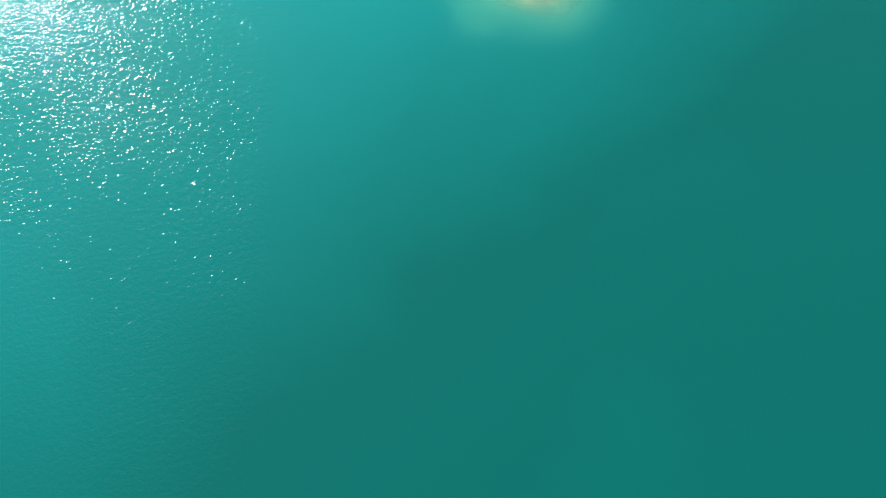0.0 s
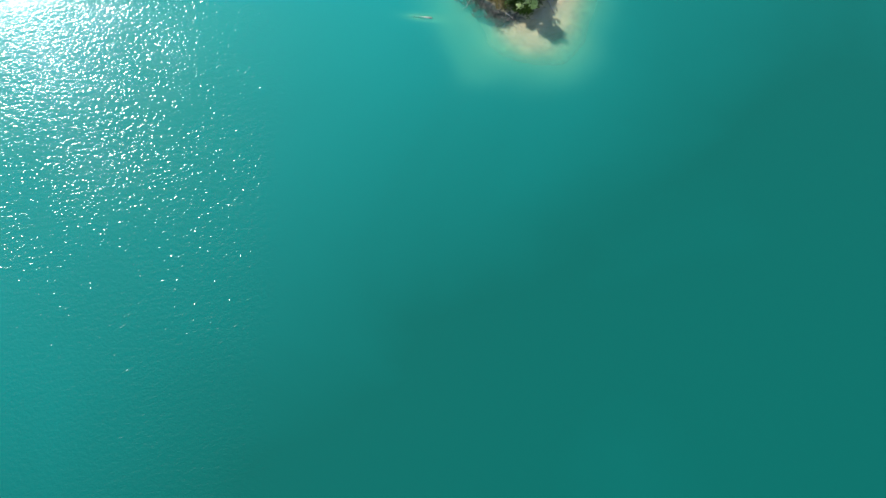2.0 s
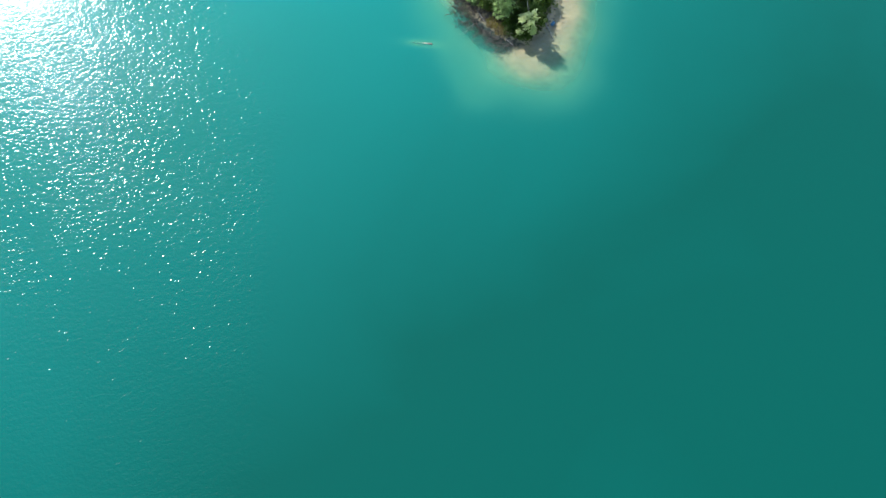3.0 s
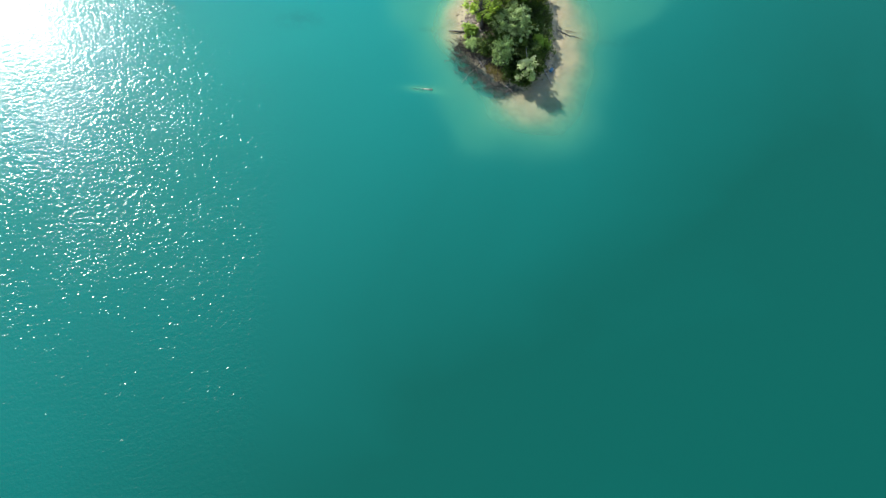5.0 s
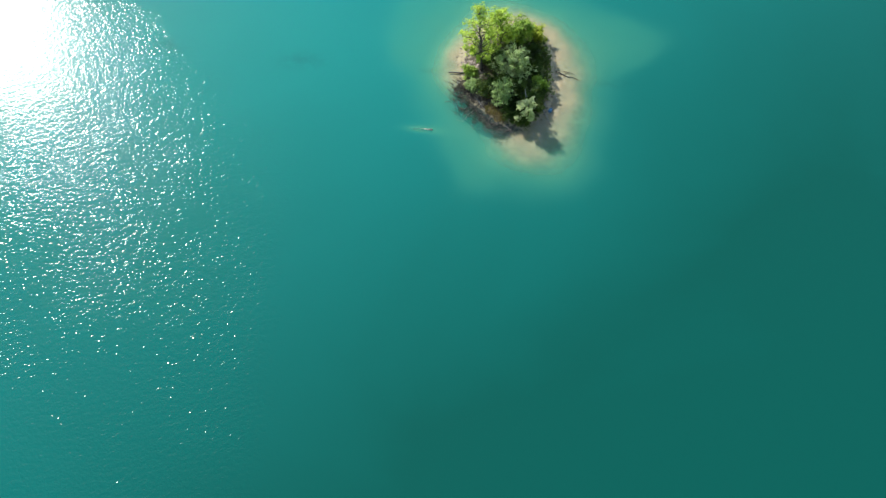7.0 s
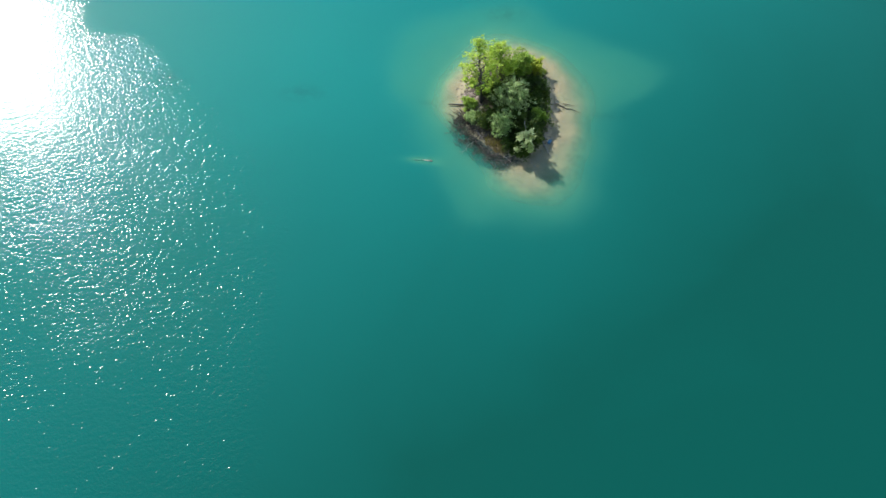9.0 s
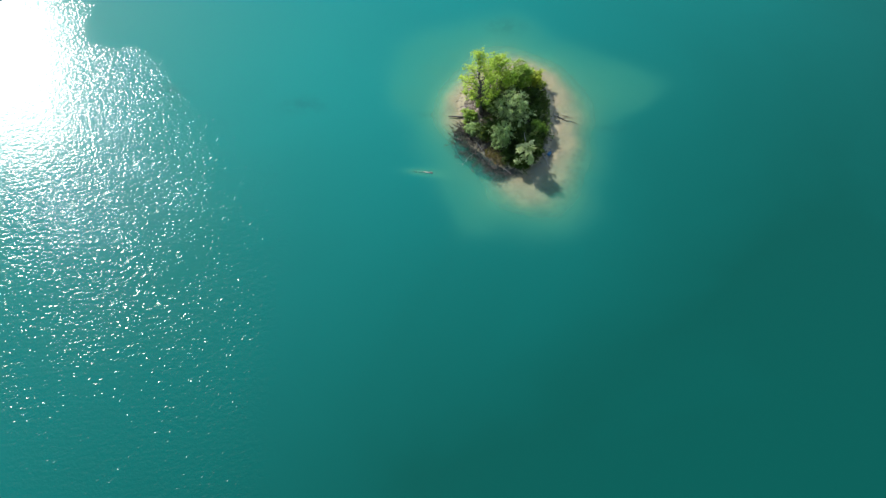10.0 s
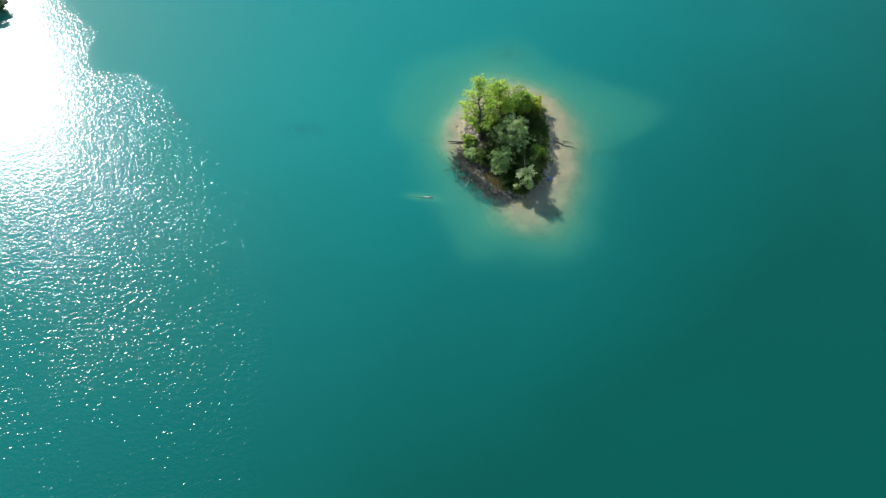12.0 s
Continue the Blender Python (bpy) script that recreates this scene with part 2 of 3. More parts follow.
def leaves(centres, spread, count, size, rng, flat=0.75, long=1.7, spray=9):
    """Vertices and faces of small folded leaves in clumps round the centres."""
    centres, spread = np.asarray(centres, float), np.asarray(spread, float)
    # each clump is made of sprays, each spray of a handful of leaves
    sprays = max(1, round(count / spray))
    home = np.repeat(np.arange(len(centres)), sprays)
    d = rng.normal(size=(len(home), 3))
    d /= np.linalg.norm(d, axis=1)[:, None]
    d *= (rng.uniform(0, 1, len(home)) ** 0.4)[:, None]
    d[:, 2] *= flat
    hub = centres[home] + d * spread[home, None] * 0.9
    idx = np.repeat(np.arange(len(home)), spray)
    n = len(idx)
    near = rng.normal(size=(n, 3)) * size * 1.0 * np.array([1.0, 1.0, 0.6])
    p = hub[idx] + near
    d = d[idx]
    nrm = rng.normal(size=(n, 3)) * 0.42 + d * 0.45 + np.array([0, 0, 0.5]) + np.array(to_sun) * 0.7  # leaves turn to the light
    nrm /= np.linalg.norm(nrm, axis=1)[:, None]
    u = np.cross(nrm, rng.normal(size=(n, 3)))
    u /= np.linalg.norm(u, axis=1)[:, None]
    v = np.cross(nrm, u)
    s = (size * rng.uniform(0.6, 1.35, n))[:, None]
    tip, tail = p + u * s * 0.5 * long, p - u * s * 0.5 * long
    le, ri = p + v * s * 0.5 + nrm * s * 0.14, p - v * s * 0.5 + nrm * s * 0.14
    verts = np.stack([tail, ri, tip, le], 1).reshape(-1, 3)
    k = np.arange(n)[:, None] * 4
    faces = np.concatenate([k + np.array([0, 1, 2]), k + np.array([0, 2, 3])])
    return verts, faces


def tree(name, label, base, height, lean, reach, bottom, limbs, clump, count, leaf, leaf_mat, trunk=0.1, seed=1,
         category="tree", taper=0.8, crowded=1.0, bark=M_BARK, group="islet trees"):
    """A tree with one crooked trunk, limbs of their own and a crown of leaf clumps.
    bottom: where the crown begins, as a share of the height; taper: how much narrower the top is; crowded: up to which share of the height the twigs carry full foliage."""
    rng, rn = random.Random(seed), np.random.default_rng(seed)
    root = new(name)
    root.location = base
    tagged(root, label, category, group)
    top = Vector((lean[0], lean[1], height))
    spine = bent((0, 0, -0.25), top, 8, height * 0.018, rng)
    bm = bmesh.new()
    tube(bm, spine, [trunk * (1 - 0.88 * i / 8) + 0.008 for i in range(9)], 8)
    part("trunk", bm, bark, root)
    centres, sizes = [], []
    for k in range(limbs):
        s = bottom + (1.0 - bottom) * (k + 0.5) / limbs
        i = min(int(s * 8), 7)
        start = spine[i].lerp(spine[i + 1], s * 8 - i)
        around = k * 2.399 + rng.uniform(-0.5, 0.5)
        r = reach * (1 - taper * ((s - bottom) / (1 - bottom)) ** 1.4) * rng.uniform(0.62, 1.12)
        low = 0.65 if s < bottom + 0.12 else 1.0
        end = start + Vector((math.cos(around) * r * low, math.sin(around) * r * low, r * rng.uniform(0.25, 0.75)))
        way = bent(start, end, 4, r * 0.07, rng)
        bm = bmesh.new()
        thick = trunk * (1 - 0.8 * s) * 0.5 + 0.006
        tube(bm, way, [thick * (1 - 0.8 * j / 4) for j in range(5)], 5)
        part("limb", bm, bark, root)
        for share in (0.6, 0.85, 1.0):
            j = min(int(share * 4), 3)
            c = way[j].lerp(way[j + 1], share * 4 - j)
            for _ in range(3 if s < crowded else 1):
                o = clump * 1.05
                centres.append(c + Vector((rng.uniform(-o, o), rng.uniform(-o, o), rng.uniform(-o, o) * 0.7)))
                sizes.append(clump * rng.uniform(0.35, 1.15))
    for _ in range(2):
        centres.append(top + Vector((rng.uniform(-0.15, 0.15), rng.uniform(-0.15, 0.15), rng.uniform(-0.5, 0.1))))
        sizes.append(clump * 0.55)
    v, f = leaves(centres, sizes, count, leaf, rn)
    mesh_part("crown", v, f, leaf_mat, root)
    return root


def shrub(name, label, base, height, reach, stems, clump, count, leaf, leaf_mat, seed=1, category="shrub", lean=(0, 0),
          sparse=1.0, group="islet shrubs"):
    """A bush of many stems from one foot, each with a few leaf clumps, domed and ragged."""
    rng, rn = random.Random(seed), np.random.default_rng(seed)
    root = new(name)
    root.location = base
    tagged(root, label, category, group)
    centres, sizes = [], []
    for k in range(stems):
        around = k * 2.399 + rng.uniform(-0.3, 0.3)
        out = math.sqrt((k + 0.5) / stems)
        r = reach * out * rng.uniform(0.8, 1.1)
        h = height * math.sqrt(max(0.12, 1 - 0.82 * out * out)) * rng.uniform(0.82, 1.04) - clump * 0.5
        end = Vector((math.cos(around) * r + lean[0], math.sin(around) * r + lean[1], max(h, 0.15)))
        way = bent((math.cos(around) * 0.1, math.sin(around) * 0.1, -0.15), end, 4, height * 0.05, rng)
        bm = bmesh.new()
        thick = 0.012 + height * 0.008
        tube(bm, way, [thick * (1 - 0.75 * j / 4) for j in range(5)], 5)
        part("stem", bm, M_BARK, root)
        for share in (0.5, 0.66, 0.8, 0.92, 1.0):
            if rng.random() > sparse and share < 1.0:
                continue
            j = min(int(share * 4), 3)
            c = way[j].lerp(way[j + 1], share * 4 - j)
            o = clump * 1.35
            centres.append(c + Vector((rng.uniform(-o, o), rng.uniform(-o, o), rng.uniform(-o, o) * 0.6)))
            sizes.append(clump * rng.uniform(0.35, 1.15))
    v, f = leaves(centres, sizes, count, leaf, rn)
    mesh_part("foliage", v, f, leaf_mat, root)
    return root


# ---------------------------------------------------------------- shape of the ground
def wave_sum(th, c):
    return c[0] + sum(c[2 * k - 1] * np.cos(k * th) + c[2 * k] * np.sin(k * th) for k in (1, 2, 3))


def soft_hill(x, y, cx, cy, rx, ry, turn=0.0):
    a = radians(turn)
    u, v = (x - cx) * math.cos(a) + (y - cy) * math.sin(a), -(x - cx) * math.sin(a) + (y - cy) * math.cos(a)
    return np.exp(-((u / rx) ** 2 + (v / ry) ** 2))


ISLET = (-0.2, 1.0)
LAKE, LAKE_R = (60.0, -40.0), 126.5


def ripple_noise(x, y, s):
    return (np.sin(x * s + 1.3 * np.sin(y * s * 0.7)) + np.sin(y * s * 1.17 + 1.1 * np.sin(x * s * 0.83 + 2.0))
            + 0.6 * np.sin((x + y) * s * 1.9 + 0.7) + 0.6 * np.sin((x - 0.6 * y) * s * 2.3 + 4.0)) / 3.2


def land_share(x, y):
    """1 in the middle of the islet, 0 at the waterline, below 0 outside."""
    dx, dy = x - ISLET[0], y - ISLET[1]
    r, th = np.hypot(dx, dy), np.arctan2(dy, dx)
    edge = wave_sum(th, (5.05, 0.17, 0.31, -0.92, -0.05, -0.07, 0.11)) + 0.16 * ripple_noise(x, y, 2.1)
    return 1 - r / edge


def round_course(th, course):
    """A closed outline: the radius in the direction th, eased between (degrees, metres)."""
    a = np.degrees(th)
    xs, ys = [c[0] for c in course], [c[1] for c in course]
    return sum(w * np.interp(a + o, xs, ys, period=360) for o, w in ((-9, 0.12), (-4.5, 0.23), (0, 0.3), (4.5, 0.23), (9, 0.12)))


# round the islet: where the bright sand ends, where its pale fringe ends, and the silt shoal with its tongues
SAND = ((-150, 4.8), (-112, 5.6), (-94, 8.4), (-72, 10.3), (-54, 8.9), (-16, 6.3), (12, 6.4), (43, 7.2), (80, 7.5), (146, 6.1), (174, 5.4))
FRINGE = ((-150, 6.4), (-118, 6.9), (-102, 9.2), (-80, 11.3), (-58, 11.0), (-21, 8.0), (9, 8.1), (34, 8.5), (95, 9.6), (147, 7.3), (176, 6.5))
SHOAL = ((-157, 8.3), (-128, 8.8), (-114, 12.0), (-107, 14.2), (-99, 12.2), (-85, 12.2), (-70, 12.9), (-57, 12.3), (-40, 10.2), (-19, 8.9), (-1, 9.2),
         (11, 14.6), (21, 16.2), (33, 12.6), (52, 11.2), (68, 12.0), (85, 14.8), (108, 12.4), (130, 13.8), (154, 11.9), (180, 8.7))


def shoal_depth(r, edge, sand, fringe, shoal, wet):
    knots = ((edge, 0.0), (sand, wet), (fringe, 0.68), (shoal, 1.3), (shoal + 1.7, 3.4), (shoal + 9.0, 5.2))
    out = np.zeros_like(r)
    for (ra, da), (rb, db) in zip(knots, knots[1:]):
        out = out + (db - da) * np.clip((r - ra) / np.maximum(rb - ra, 0.2), 0, 1)
    return out


def ground_height(x, y):
    wx, wy = x + 0.5 * ripple_noise(x, y, 0.55), y + 0.5 * ripple_noise(y, x, 0.5)
    dx, dy = wx - ISLET[0], wy - ISLET[1]
    r, th = np.hypot(dx, dy), np.arctan2(dy, dx)
    land = land_share(x, y)
    edge = np.hypot(x - ISLET[0], y - ISLET[1]) / np.maximum(1 - land, 1e-6)
    sand = np.maximum(round_course(th, SAND), edge + 0.4) + 0.12 * ripple_noise(x, y, 1.9)
    fringe = np.maximum(round_course(th, FRINGE), sand + 0.8)
    shoal = np.maximum(round_course(th, SHOAL), fringe + 0.9)
    wet = 0.10 + 0.05 * np.exp(-((th + 1.5) / 0.5) ** 2) + 0.16 * np.exp(-((th + 2.3) / 0.4) ** 2) + 0.06 * np.exp(-((th - 2.7) / 0.5) ** 2) \
        + 0.05 * np.exp(-((th + 0.95) / 0.35) ** 2)
    ease = np.clip((r - edge) / 2.5, 0.08, 1.0)
    under = -sum(w * shoal_depth(r + o * ease, edge, sand, fringe, shoal, wet)
                 for o, w in ((-1.2, 0.1), (-0.8, 0.15), (-0.4, 0.16), (0, 0.18), (0.4, 0.16), (0.8, 0.15), (1.2, 0.1)))
    under = under + 0.35 * ripple_noise(x, y, 0.12) * np.clip((r - shoal) / 6, 0, 1)
    # a low mound under the sunken log
    under = under + (-0.42 - under) * soft_hill(x, y, -7.9, -4.85, 1.9, 0.55, -6)
    dry = 0.62 * np.clip(land, 0, 1) ** 0.75
    z = np.where(land > 0, dry, np.minimum(under, 0.0)) + 0.03 * ripple_noise(x, y, 1.7) * (r < 14)
    out = np.hypot(x - LAKE[0], y - LAKE[1]) + 1.0 * ripple_noise(x, y, 0.4) - LAKE_R
    bank = np.clip(out * 0.35, -9, 1.2 + 0.004 * np.clip(out, 0, None))
    return np.where(out > -22, np.maximum(z, bank), z), land, out


def stretched(lo, hi, step, reach):
    """Even steps from lo to hi, then ever longer ones out to reach on both sides."""
    inner = list(np.arange(lo, hi + step / 2, step))
    a, s = [], step
    x = inner[-1]
    while x < reach:
        s *= 1.16
        x += s
        a.append(x)
    b, s, x = [], step, inner[0]
    while x > -reach:
        s *= 1.16
        x -= s
        b.append(x)
    return np.array(b[::-1] + inner + a)


def sheet(name, xs, ys, z, material, fields):
    nx, ny = len(xs), len(ys)
    gx, gy = np.meshgrid(xs, ys)
    verts = np.stack([gx.ravel(), gy.ravel(), z.ravel()], 1)
    i, j = np.meshgrid(np.arange(nx - 1), np.arange(ny - 1))
    a = (j * nx + i).ravel()
    faces = np.stack([a, a + 1, a + nx + 1, a + nx], 1)
    ob = mesh_part(name, verts, faces, material)
    for key, vals in fields.items():
        at = ob.data.attributes.new(key, "FLOAT", "POINT")
        at.data.foreach_set("value", np.asarray(vals, np.float32).ravel())
    for p in ob.data.polygons:
        p.use_smooth = True
    return ob


XS, YS = stretched(-21, 16, 0.16, 2400), stretched(-12, 18, 0.16, 2400)
GX, GY = np.meshgrid(XS, YS)
GZ, LAND, OUT = ground_height(GX, GY)
BEDS = 0.45 * soft_hill(GX, GY, -18.3, 2.8, 1.9, 0.9) + 0.4 * soft_hill(GX, GY, 9.2, 0.1, 1.5, 0.45) + 0.5 * soft_hill(GX, GY, -31.0, 4.4, 1.7, 1.0) \
    + 0.6 * soft_hill(GX, GY, 0.2, 13.0, 1.8, 1.0) + 0.5 * soft_hill(GX, GY, -6.6, 1.6, 1.2, 0.3)
# weed beds; the last two hills paint litter and branch shade along the shore
WEED_SHADE = 1.4 * soft_hill(GX, GY, -18.3, 3.0, 2.8, 1.9) + 0.4 * soft_hill(GX, GY, 9.2, 0.3, 2.6, 1.3) + 1.4 * soft_hill(GX, GY, -31.0, 4.6, 2.6, 1.9) \
    + 1.2 * soft_hill(GX, GY, -2.9, -3.6, 3.2, 0.9, -45) + 0.6 * soft_hill(GX, GY, -0.2, -4.9, 1.6, 0.6)
ground = sheet("ground", XS, YS, GZ, M_GROUND,
               {"land": LAND, "meadow": np.clip(OUT / 3.0, 0, 1), "weed_shade": np.clip(WEED_SHADE, 0, 1)})
tagged(ground, "pale sandy lake bed rising to a small islet", "ground", kind="structure")
# body colour field: paler towards -x and +y and round the islet
BODY_TONE = np.clip(0.58 - 0.0125 * (GX + 10) + 0.016 * GY + 0.17 * soft_hill(GX, GY, -10, 3, 22, 16), 0, 1)
water = sheet("water", XS, YS, np.zeros_like(GZ), M_WATER, {"depth": np.clip(-GZ, 0, 12), "body_tone": BODY_TONE, "weed_shade": np.clip(BEDS, 0, 1)})
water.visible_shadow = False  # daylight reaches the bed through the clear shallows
tagged(water, "milky turquoise lake water with sun glitter on ripples", "water", kind="structure")


def floor_z(x, y):
    return float(ground_height(np.array([x]), np.array([y]))[0][0])


def on_ground(x, y, dz=0.0):
    return (x, y, floor_z(x, y) + dz)


# ---------------------------------------------------------------- trees and shrubs of the islet
tree("poplar_tree", "tall slender light green poplar on the islet", on_ground(-2.4, 1.25), 7.0, (-0.45, 0.4), 2.15, 0.22, 48, 0.26,
     14, 0.105, M_LIGHT, 0.15, 3, taper=0.90, crowded=0.46)
tree("young_tree", "light green leafy tree among the islet shrubs", on_ground(-0.7, 3.5), 4.2, (-0.15, 0.1), 1.55, 0.3, 28, 0.40,
     20, 0.10, M_LIGHT, 0.08, 5, taper=0.6)
tree("young_tree", "fresh green leafy tree at the islet's far side", on_ground(1.15, 4.4), 2.4, (-0.1, 0.1), 1.15, 0.25, 22, 0.38,
     27, 0.10, M_MID, 0.08, 8, taper=0.55)
shrub("willow_shrub", "large grey-green willow shrub in the islet's middle", on_ground(0.15, 0.7), 2.9, 1.8, 54, 0.32, 44, 0.075,
      M_GREY, 11)
shrub("willow_shrub", "grey-green willow shrub on the islet's near shore", on_ground(-0.8, -2.3), 2.9, 0.88, 26, 0.27, 44, 0.072,
      M_SAGE, 12)
shrub("pale_shrub", "small pale green shrub with open foliage", on_ground(1.2, -3.9), 2.4, 0.9, 12, 0.27, 130, 0.10, M_PALE, 13,
      sparse=0.12)
shrub("yellow_shrub", "low yellowish shrub beside the sandy beach", on_ground(2.55, 5.2), 1.5, 0.7, 14, 0.24, 60, 0.1, M_YELLOW, 14)
# dark undergrowth; its near-black leaf colour also paints the shaded gaps
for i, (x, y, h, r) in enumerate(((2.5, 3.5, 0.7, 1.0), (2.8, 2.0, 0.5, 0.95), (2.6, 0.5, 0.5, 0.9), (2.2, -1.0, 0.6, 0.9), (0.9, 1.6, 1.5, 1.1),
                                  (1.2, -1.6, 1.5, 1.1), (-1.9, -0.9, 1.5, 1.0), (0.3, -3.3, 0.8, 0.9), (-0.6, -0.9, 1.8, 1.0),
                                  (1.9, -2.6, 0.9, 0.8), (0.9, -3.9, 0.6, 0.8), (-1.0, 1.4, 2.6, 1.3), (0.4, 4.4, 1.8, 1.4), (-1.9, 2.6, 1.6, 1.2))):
    shrub("dark_shrub", "dense dark green shrub under the islet trees, gap shade in its colour", on_ground(x, y), h, r, 24, 0.36, 27, 0.10, M_DARK_SHADE, 20 + i)
shrub("green_shrub", "bright green low shrub at the islet's edge", on_ground(-3.45, 0.9), 1.1, 0.42, 10, 0.24, 60, 0.1, M_MID, 41)
shrub("willow_shrub", "low grey-green shrub beside driftwood", on_ground(-3.2, -0.5), 1.0, 0.5, 10, 0.25, 60, 0.1, M_SAGE, 42)
shrub("green_shrub", "small fresh green shrub at the shaded edge", on_ground(2.5, -0.6), 1.1, 0.6, 9, 0.24, 60, 0.1, M_MID, 43)


# ---------------------------------------------------------------- driftwood, rocks and small things
def fallen_log(name, label, a, b, r0, r1, mat, seed, stubs=2):
    """A barkless log from a to b with broken stubs."""
    rng = random.Random(seed)
    root = new(name)
    tagged(root, label, "log", "driftwood")
    a, b = Vector(a), Vector(b)
    root.location = a
    way = bent((0, 0, 0), b - a, 6, (b - a).length * 0.02, rng)
    bm = bmesh.new()
    tube(bm, way, [r0 + (r1 - r0) * i / 6 for i in range(7)], 9)
    part("stem", bm, mat, root)
    for k in range(stubs):
        p = way[rng.randint(1, 5)]
        bm = bmesh.new()
        end = p + Vector((rng.uniform(-1, 1), rng.uniform(-1, 1), rng.uniform(0.0, 0.5))).normalized() * (b - a).length * 0.14
        tube(bm, bent(p, end, 3, 0.02, rng), [r1 * 0.6, r1 * 0.5, r1 * 0.4, r1 * 0.2], 5)
        part("stub", bm, mat, root)
    return root


def fallen_branch(label, a, b, r0, twigs, mat, seed, fan=0.6):
    """A branch that lies with its forked twigs from a to b."""
    rng = random.Random(seed)
    root = new("fallen_branch")
    tagged(root, label, "branch", "driftwood")
    a, b = Vector(a), Vector(b)
    root.location = a
    way = bent((0, 0, 0), b - a, 6, (b - a).length * 0.05, rng)
    bm = bmesh.new()
    tube(bm, way, [r0 * (1 - 0.75 * i / 6) for i in range(7)], 6)
    part("stem", bm, mat, root)
    for k in range(twigs):
        i = rng.randint(1, 5)
        d = (b - a).normalized()
        side = Vector((-d.y, d.x, 0)) * rng.choice((-1, 1))
        end = way[i] + (d * rng.uniform(0.3, 1.0) + side * rng.uniform(0.3, 1.0) * fan + Vector((0, 0, rng.uniform(-0.1, 0.15)))) \
            * (b - a).length * rng.uniform(0.2, 0.42)
        bm = bmesh.new()
        r = r0 * (1 - 0.7 * i / 6) * 0.6
        tube(bm, bent(way[i], end, 4, 0.05, rng), [r * (1 - 0.2 * j) for j in range(5)], 5)
        part("twig", bm, mat, root)
    return root


fallen_log("floating_log", "pale waterlogged log half sunk in the lake", (-6.7, -4.95, -0.08), (-9.3, -4.60, -0.12), 0.14, 0.06, M_LOG, 1, 0)
fallen_log("beached_log", "dark weathered log sticking out over the shallows", (-3.6, 1.2, 0.16), (-5.3, 1.42, 0.02), 0.10, 0.05, M_WET, 2, 1)
fallen_log("bleached_trunk", "thin bleached trunk lying across the beach", (2.55, -2.2, 0.22), (3.35, -4.5, 0.02), 0.06, 0.035, M_DRIFT, 3, 2)
fallen_log("bleached_trunk", "thin bleached trunk lying across the beach", (2.9, -2.0, 0.2), (3.3, -3.3, 0.02), 0.045, 0.03, M_DRIFT, 4, 1)
fallen_log("bleached_trunk", "grey driftwood trunk at the islet's edge", (-2.9, -1.7, 0.2), (-1.9, -3.4, 0.06), 0.07, 0.05, M_DRIFT, 5, 3)
fallen_log("bleached_trunk", "grey driftwood trunk at the islet's edge", (-2.5, -2.6, 0.16), (-2.0, -2.0, 0.2), 0.06, 0.05, M_DRIFT, 6, 2)
fallen_log("dead_stem", "thin bleached dead stem standing among the shrubs", on_ground(1.35, -2.7, -0.05), (1.1, -2.4, 2.2), 0.05, 0.02,
           M_DRIFT, 9, 3)
fallen_branch("dark forked branch lying in the clear shallows", (4.2, 1.5, 0.10), (6.3, 0.45, 0.0), 0.05, 5, M_WET, 7)
fallen_branch("dark forked branch lying in the clear shallows", (4.9, 1.5, 0.05), (6.0, 1.2, 0.0), 0.03, 3, M_WET, 8)
for i, (a, b) in enumerate((((-4.6, -1.6), (-3.0, -3.2)), ((-4.0, -2.4), (-2.2, -4.2)), ((-3.2, -3.6), (-1.2, -4.9)),
                            ((-2.2, -4.5), (0.2, -5.2)), ((-4.9, -0.6), (-3.8, -2.2)), ((-1.0, -4.2), (-2.4, -5.1)),
                            ((0.6, -4.4), (-0.8, -5.3)), ((-2.9, -2.6), (-4.5, -2.9)))):
    fallen_branch("dark dead branch fallen into the shallow water", (*a, floor_z(*a) + 0.12), (*b, max(floor_z(*b), -0.06) + 0.06), 0.05, 13, M_WET,
                  30 + i, 0.9)
for i, (a, b) in enumerate((((-4.0, -1.0), (-4.8, -2.3)), ((-3.4, -2.2), (-4.2, -3.6)), ((-2.4, -3.2), (-3.3, -4.5)),
                            ((-1.8, -3.8), (-2.3, -5.3)), ((-0.9, -4.4), (-1.5, -5.8)), ((0.0, -4.6), (-0.3, -5.8)),
                            ((-3.0, -2.8), (-2.2, -5.0)))):
    fallen_branch("bare dead branch reaching out over the water", (*a, max(floor_z(*a), -0.02) + 0.05), (*b, 0.0), 0.026, 16, M_WET,
                  70 + i, 1.1)

for i, (a, b) in enumerate((((-3.2, -2.9), (-4.3, -4.2)), ((-1.7, -4.0), (-1.0, -5.9)), ((-0.7, -4.5), (0.5, -5.7)), ((-2.5, -3.5), (-1.5, -5.2)))):
    fallen_branch("thin weathered branch washed against the bank", (*a, max(floor_z(*a), 0.0) + 0.08), (*b, 0.03), 0.02, 9, M_TWIG if i % 2 else M_DRIFT, 90 + i, 0.9)


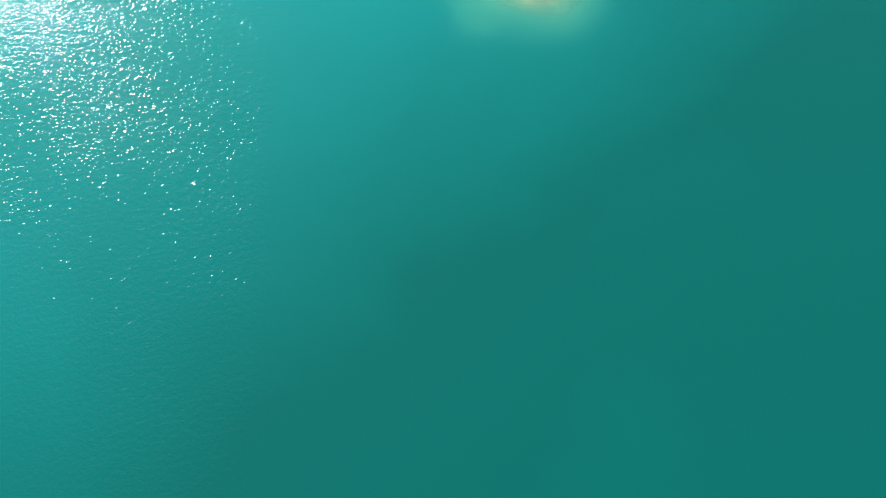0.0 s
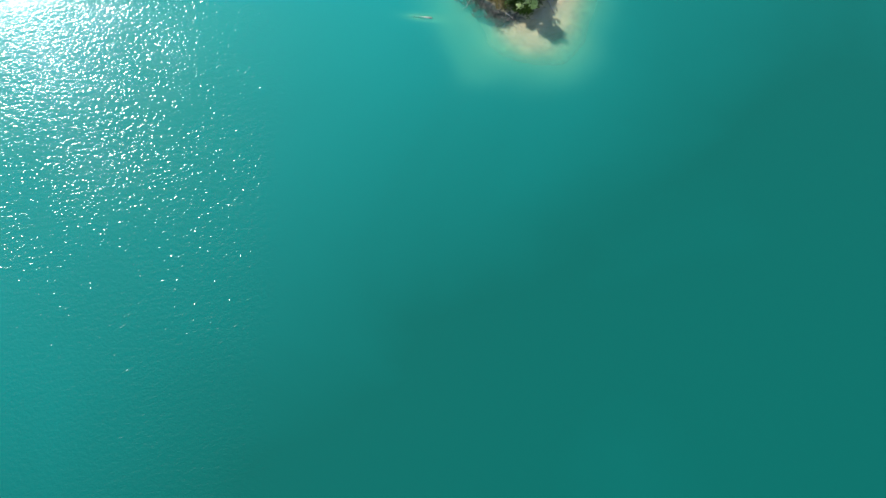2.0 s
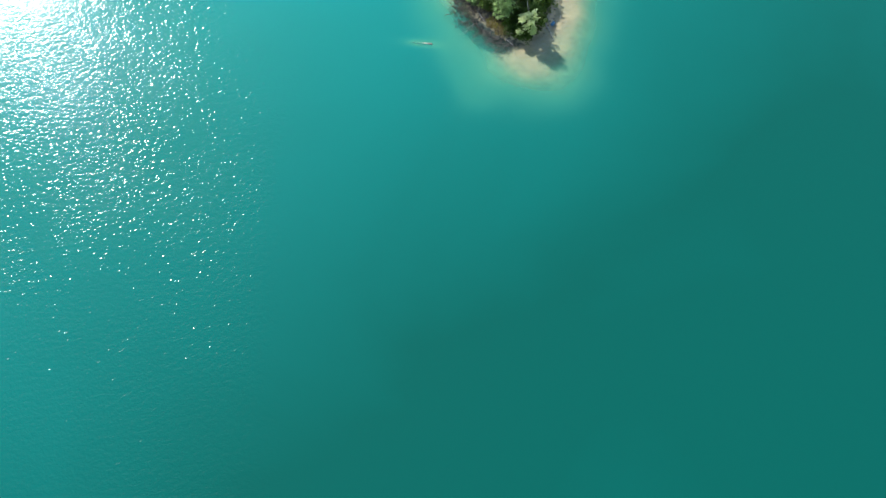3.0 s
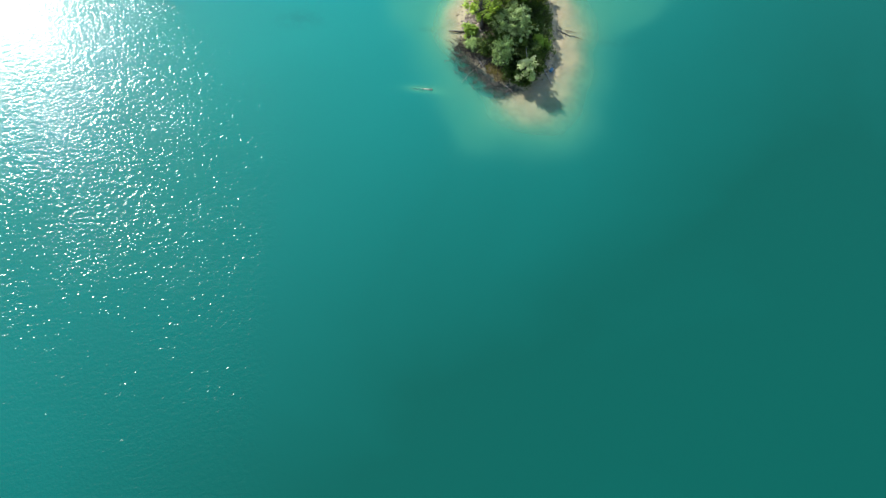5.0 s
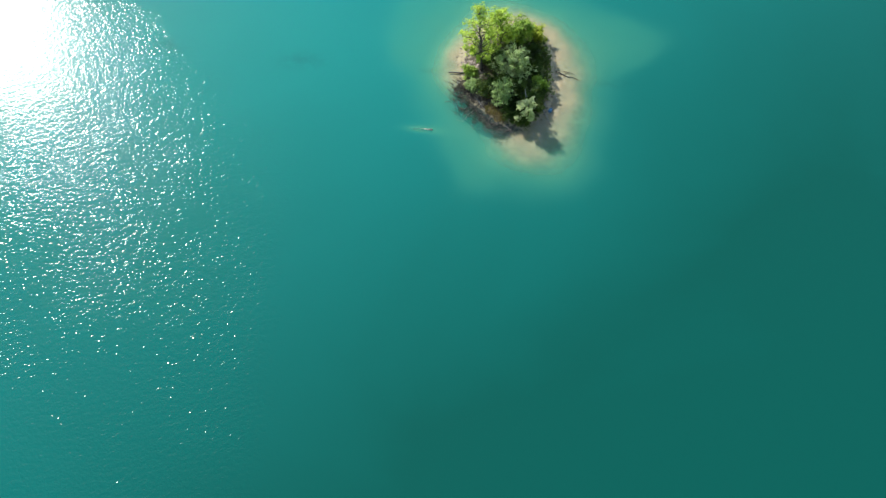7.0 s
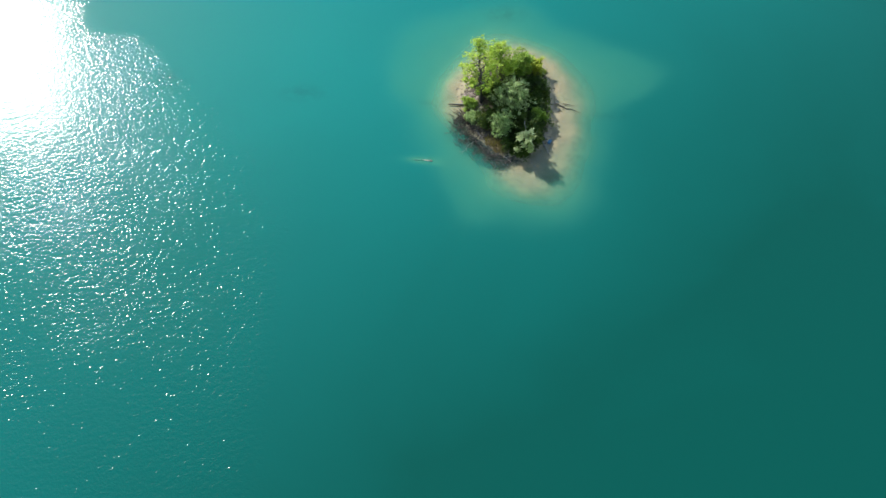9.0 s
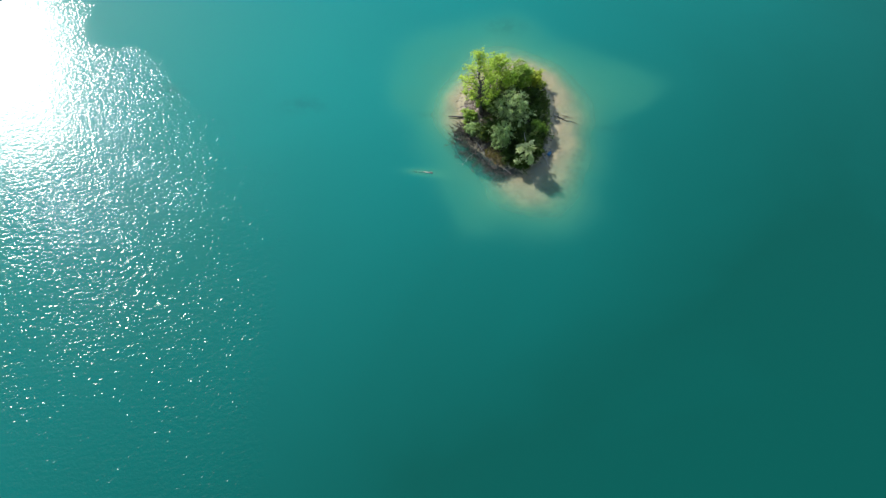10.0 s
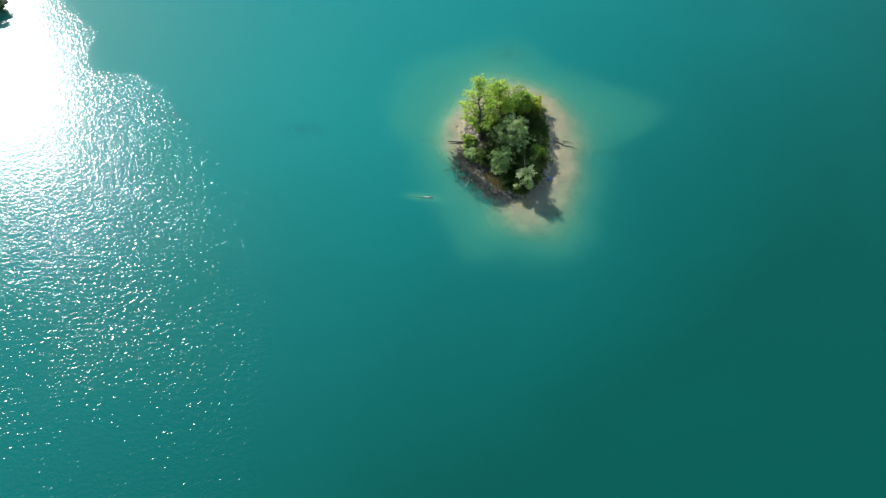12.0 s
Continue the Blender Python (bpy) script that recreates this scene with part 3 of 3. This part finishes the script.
def brushwood(label, x, y, reach, n, seed):
    """A tangle of thin dead twigs that lean every way."""
    rng = random.Random(seed)
    bm = bmesh.new()
    base = max(floor_z(x, y), -0.06)
    for _ in range(n):
        a, r = rng.uniform(0, 6.283), reach * math.sqrt(rng.random())
        p = Vector((math.cos(a) * r, math.sin(a) * r, 0))
        z = max(floor_z(x + p.x, y + p.y), -0.06) - base
        d = Vector((rng.uniform(-1, 1), rng.uniform(-1, 1), rng.uniform(0.1, 0.8))).normalized() * rng.uniform(0.4, 1.1)
        tube(bm, bent(p + Vector((0, 0, z - 0.02)), p + d + Vector((0, 0, z)), 3, 0.05, rng), [0.022, 0.018, 0.013, 0.008], 4)
    ob = part("brushwood", bm, M_TWIG)
    ob.location = (x, y, base)
    return tagged(ob, label, "twigs", "driftwood", "stuff")


brushwood("brown tangle of dead twigs at the waterline", -3.9, -0.9, 1.1, 130, 51)
brushwood("brown tangle of dead twigs on the shaded bank", -2.6, -1.9, 0.9, 90, 52)
brushwood("brown tangle of dead twigs at the waterline", -4.3, -0.1, 0.7, 60, 54)
brushwood("dark tangle of dead twigs standing in the shallows", -4.5, -1.3, 0.9, 38, 55)
brushwood("dark tangle of dead twigs standing in the shallows", -3.8, -2.7, 0.9, 34, 56)
brushwood("dark tangle of dead twigs standing in the shallows", -2.6, -4.0, 0.9, 34, 57)
brushwood("dark tangle of dead twigs standing in the shallows", -1.2, -4.9, 0.9, 30, 58)
brushwood("grey tangle of dead twigs on the shaded bank", 2.7, 4.0, 0.7, 70, 53)


def dry_grass(x, y, reach, n, seed):
    rng = np.random.default_rng(seed)
    a, r = rng.uniform(0, 6.283, n), reach * np.sqrt(rng.uniform(0, 1, n))
    p = np.stack([np.cos(a) * r, np.sin(a) * r, np.zeros(n)], 1)
    p[:, 2] = [floor_z(x + q[0], y + q[1]) - floor_z(x, y) - 0.03 for q in p]
    d = np.stack([rng.normal(0, 0.16, n), rng.normal(0, 0.16, n), rng.uniform(0.2, 0.5, n)], 1)
    s = np.stack([np.cos(a + 1), np.sin(a + 1), np.zeros(n)], 1) * 0.022
    mid = p + d * 0.6
    tip = p + d + np.stack([d[:, 0], d[:, 1], -0.3 * d[:, 2]], 1) * 0.6
    verts = np.stack([p - s, p + s, mid + s * 0.8, mid - s * 0.8, tip], 1).reshape(-1, 3)
    faces = []
    for k in range(n):
        o = 5 * k
        faces += [(o, o + 1, o + 2, o + 3), (o + 3, o + 2, o + 4)]
    ob = mesh_part("dry_grass", verts, faces, M_STRAW)
    ob.location = on_ground(x, y)
    return tagged(ob, "tuft of orange-brown dry grass on the bank", "grass", "dry grass", "stuff")


dry_grass(-0.9, -3.6, 0.6, 300, 61)
dry_grass(-1.7, -3.0, 0.5, 220, 62)
dry_grass(-2.0, -1.5, 0.4, 160, 63)


def rock(x, y, size, seed):
    rng = random.Random(seed)
    bm = bmesh.new()
    bmesh.ops.create_icosphere(bm, subdivisions=2, radius=size)
    off = Vector((rng.uniform(0, 50), rng.uniform(0, 50), rng.uniform(0, 50)))
    for v in bm.verts:
        v.co *= 1 + 0.45 * noise.noise(v.co / size * 1.1 + off)
        v.co.z *= 0.62
    ob = part("rock", bm, M_ROCK)
    ob.location = on_ground(x, y, size * 0.18)
    ob.rotation_euler = (0, 0, rng.uniform(0, 6.28))
    return tagged(ob, "pale pinkish grey rock on the islet", "rock", "islet rocks")


for i, (x, y, s) in enumerate(((-2.75, 1.1, 0.34), (-2.5, 0.5, 0.28), (-2.9, 0.6, 0.24), (-2.6, 1.7, 0.30), (-3.2, 1.7, 0.2),
                               (-2.3, 0.0, 0.2), (3.3, -0.4, 0.18), (3.5, 0.4, 0.2), (3.2, -1.2, 0.16), (-3.8, 2.2, 0.18))):
    rock(x, y, s, 70 + i)


def pebbles(n, seed, low=(-6.0, -5.5), high=(6.5, 8.0), band=(-0.12, 0.3), size=(0.02, 0.06)):
    """Pebbles strewn along the waterline."""
    rng = np.random.default_rng(seed)
    verts, faces = [], []
    octa = np.array([(1, 0, 0), (0, 1, 0), (-1, 0, 0), (0, -1, 0), (0, 0, 1), (0, 0, -1)], float)
    tri = [(0, 1, 4), (1, 2, 4), (2, 3, 4), (3, 0, 4), (1, 0, 5), (2, 1, 5), (3, 2, 5), (0, 3, 5)]
    while len(verts) < n * 6:
        x, y = rng.uniform(low[0], high[0]), rng.uniform(low[1], high[1])
        s = float(land_share(np.array([x]), np.array([y]))[0])
        if not band[0] < s < band[1]:
            continue
        r = rng.uniform(*size)
        k = len(verts)
        c = np.array([x, y, floor_z(x, y) + r * 0.2])
        a = rng.uniform(0, 6.28)
        q = octa * np.array([r * rng.uniform(0.8, 1.4), r, r * 0.6]) * rng.uniform(0.8, 1.2, (6, 1))
        q = np.stack([q[:, 0] * math.cos(a) - q[:, 1] * math.sin(a), q[:, 0] * math.sin(a) + q[:, 1] * math.cos(a), q[:, 2]], 1)
        verts.extend(q + c)
        faces.extend([(k + t[0], k + t[1], k + t[2]) for t in tri])
    ob = mesh_part("pebbles", verts, faces, M_ROCK)
    return tagged(ob, "pale pebbles strewn along the islet's waterline", "pebbles", kind="stuff")


pebbles(520, 81)
pebbles(420, 82, (-4.2, -0.2), (-2.3, 2.6), (0.02, 0.6), (0.04, 0.11))
pebbles(260, 83, (2.6, -2.4), (4.4, 1.6), (0.0, 0.35), (0.03, 0.09))


def canister(x, y):
    """A blue plastic canister on its side, with neck, cap and grip."""
    root = new("canister")
    root.location = on_ground(x, y, 0.11)
    root.rotation_euler = (0, 0, radians(60))
    tagged(root, "blue plastic canister washed up on the beach", "canister")
    bm = bmesh.new()
    bmesh.ops.create_cube(bm, size=1.0, matrix=Matrix.Diagonal((0.42, 0.27, 0.22, 1)))
    bmesh.ops.bevel(bm, geom=bm.edges[:], offset=0.05, segments=3, affect="EDGES")
    part("body", bm, M_BLUE, root)
    bm = bmesh.new()
    tube(bm, [(0.2, 0.07, 0), (0.27, 0.07, 0)], [0.035, 0.035], 10)
    part("cap", bm, M_DRIFT, root, "pale screw cap")
    bm = bmesh.new()
    tube(bm, [(0.19, -0.09, 0), (0.26, -0.07, 0), (0.26, 0.0, 0), (0.19, 0.02, 0)], [0.016] * 4, 6)
    part("handle", bm, M_BLUE, root)


canister(3.4, -2.95)

# ---------------------------------------------------------------- far bank
shrub("bank_shrub", "dark green shrub on the lake's bank", on_ground(-52.6, 19.3), 1.5, 1.5, 26, 0.4, 60, 0.13, M_DARK_SHADE, 91,
      group="bank shrubs")
shrub("bank_shrub", "dark green shrub on the lake's bank", on_ground(-54.2, 22.0), 1.7, 1.6, 26, 0.4, 60, 0.13, M_DARK_SHADE, 92,
      group="bank shrubs")
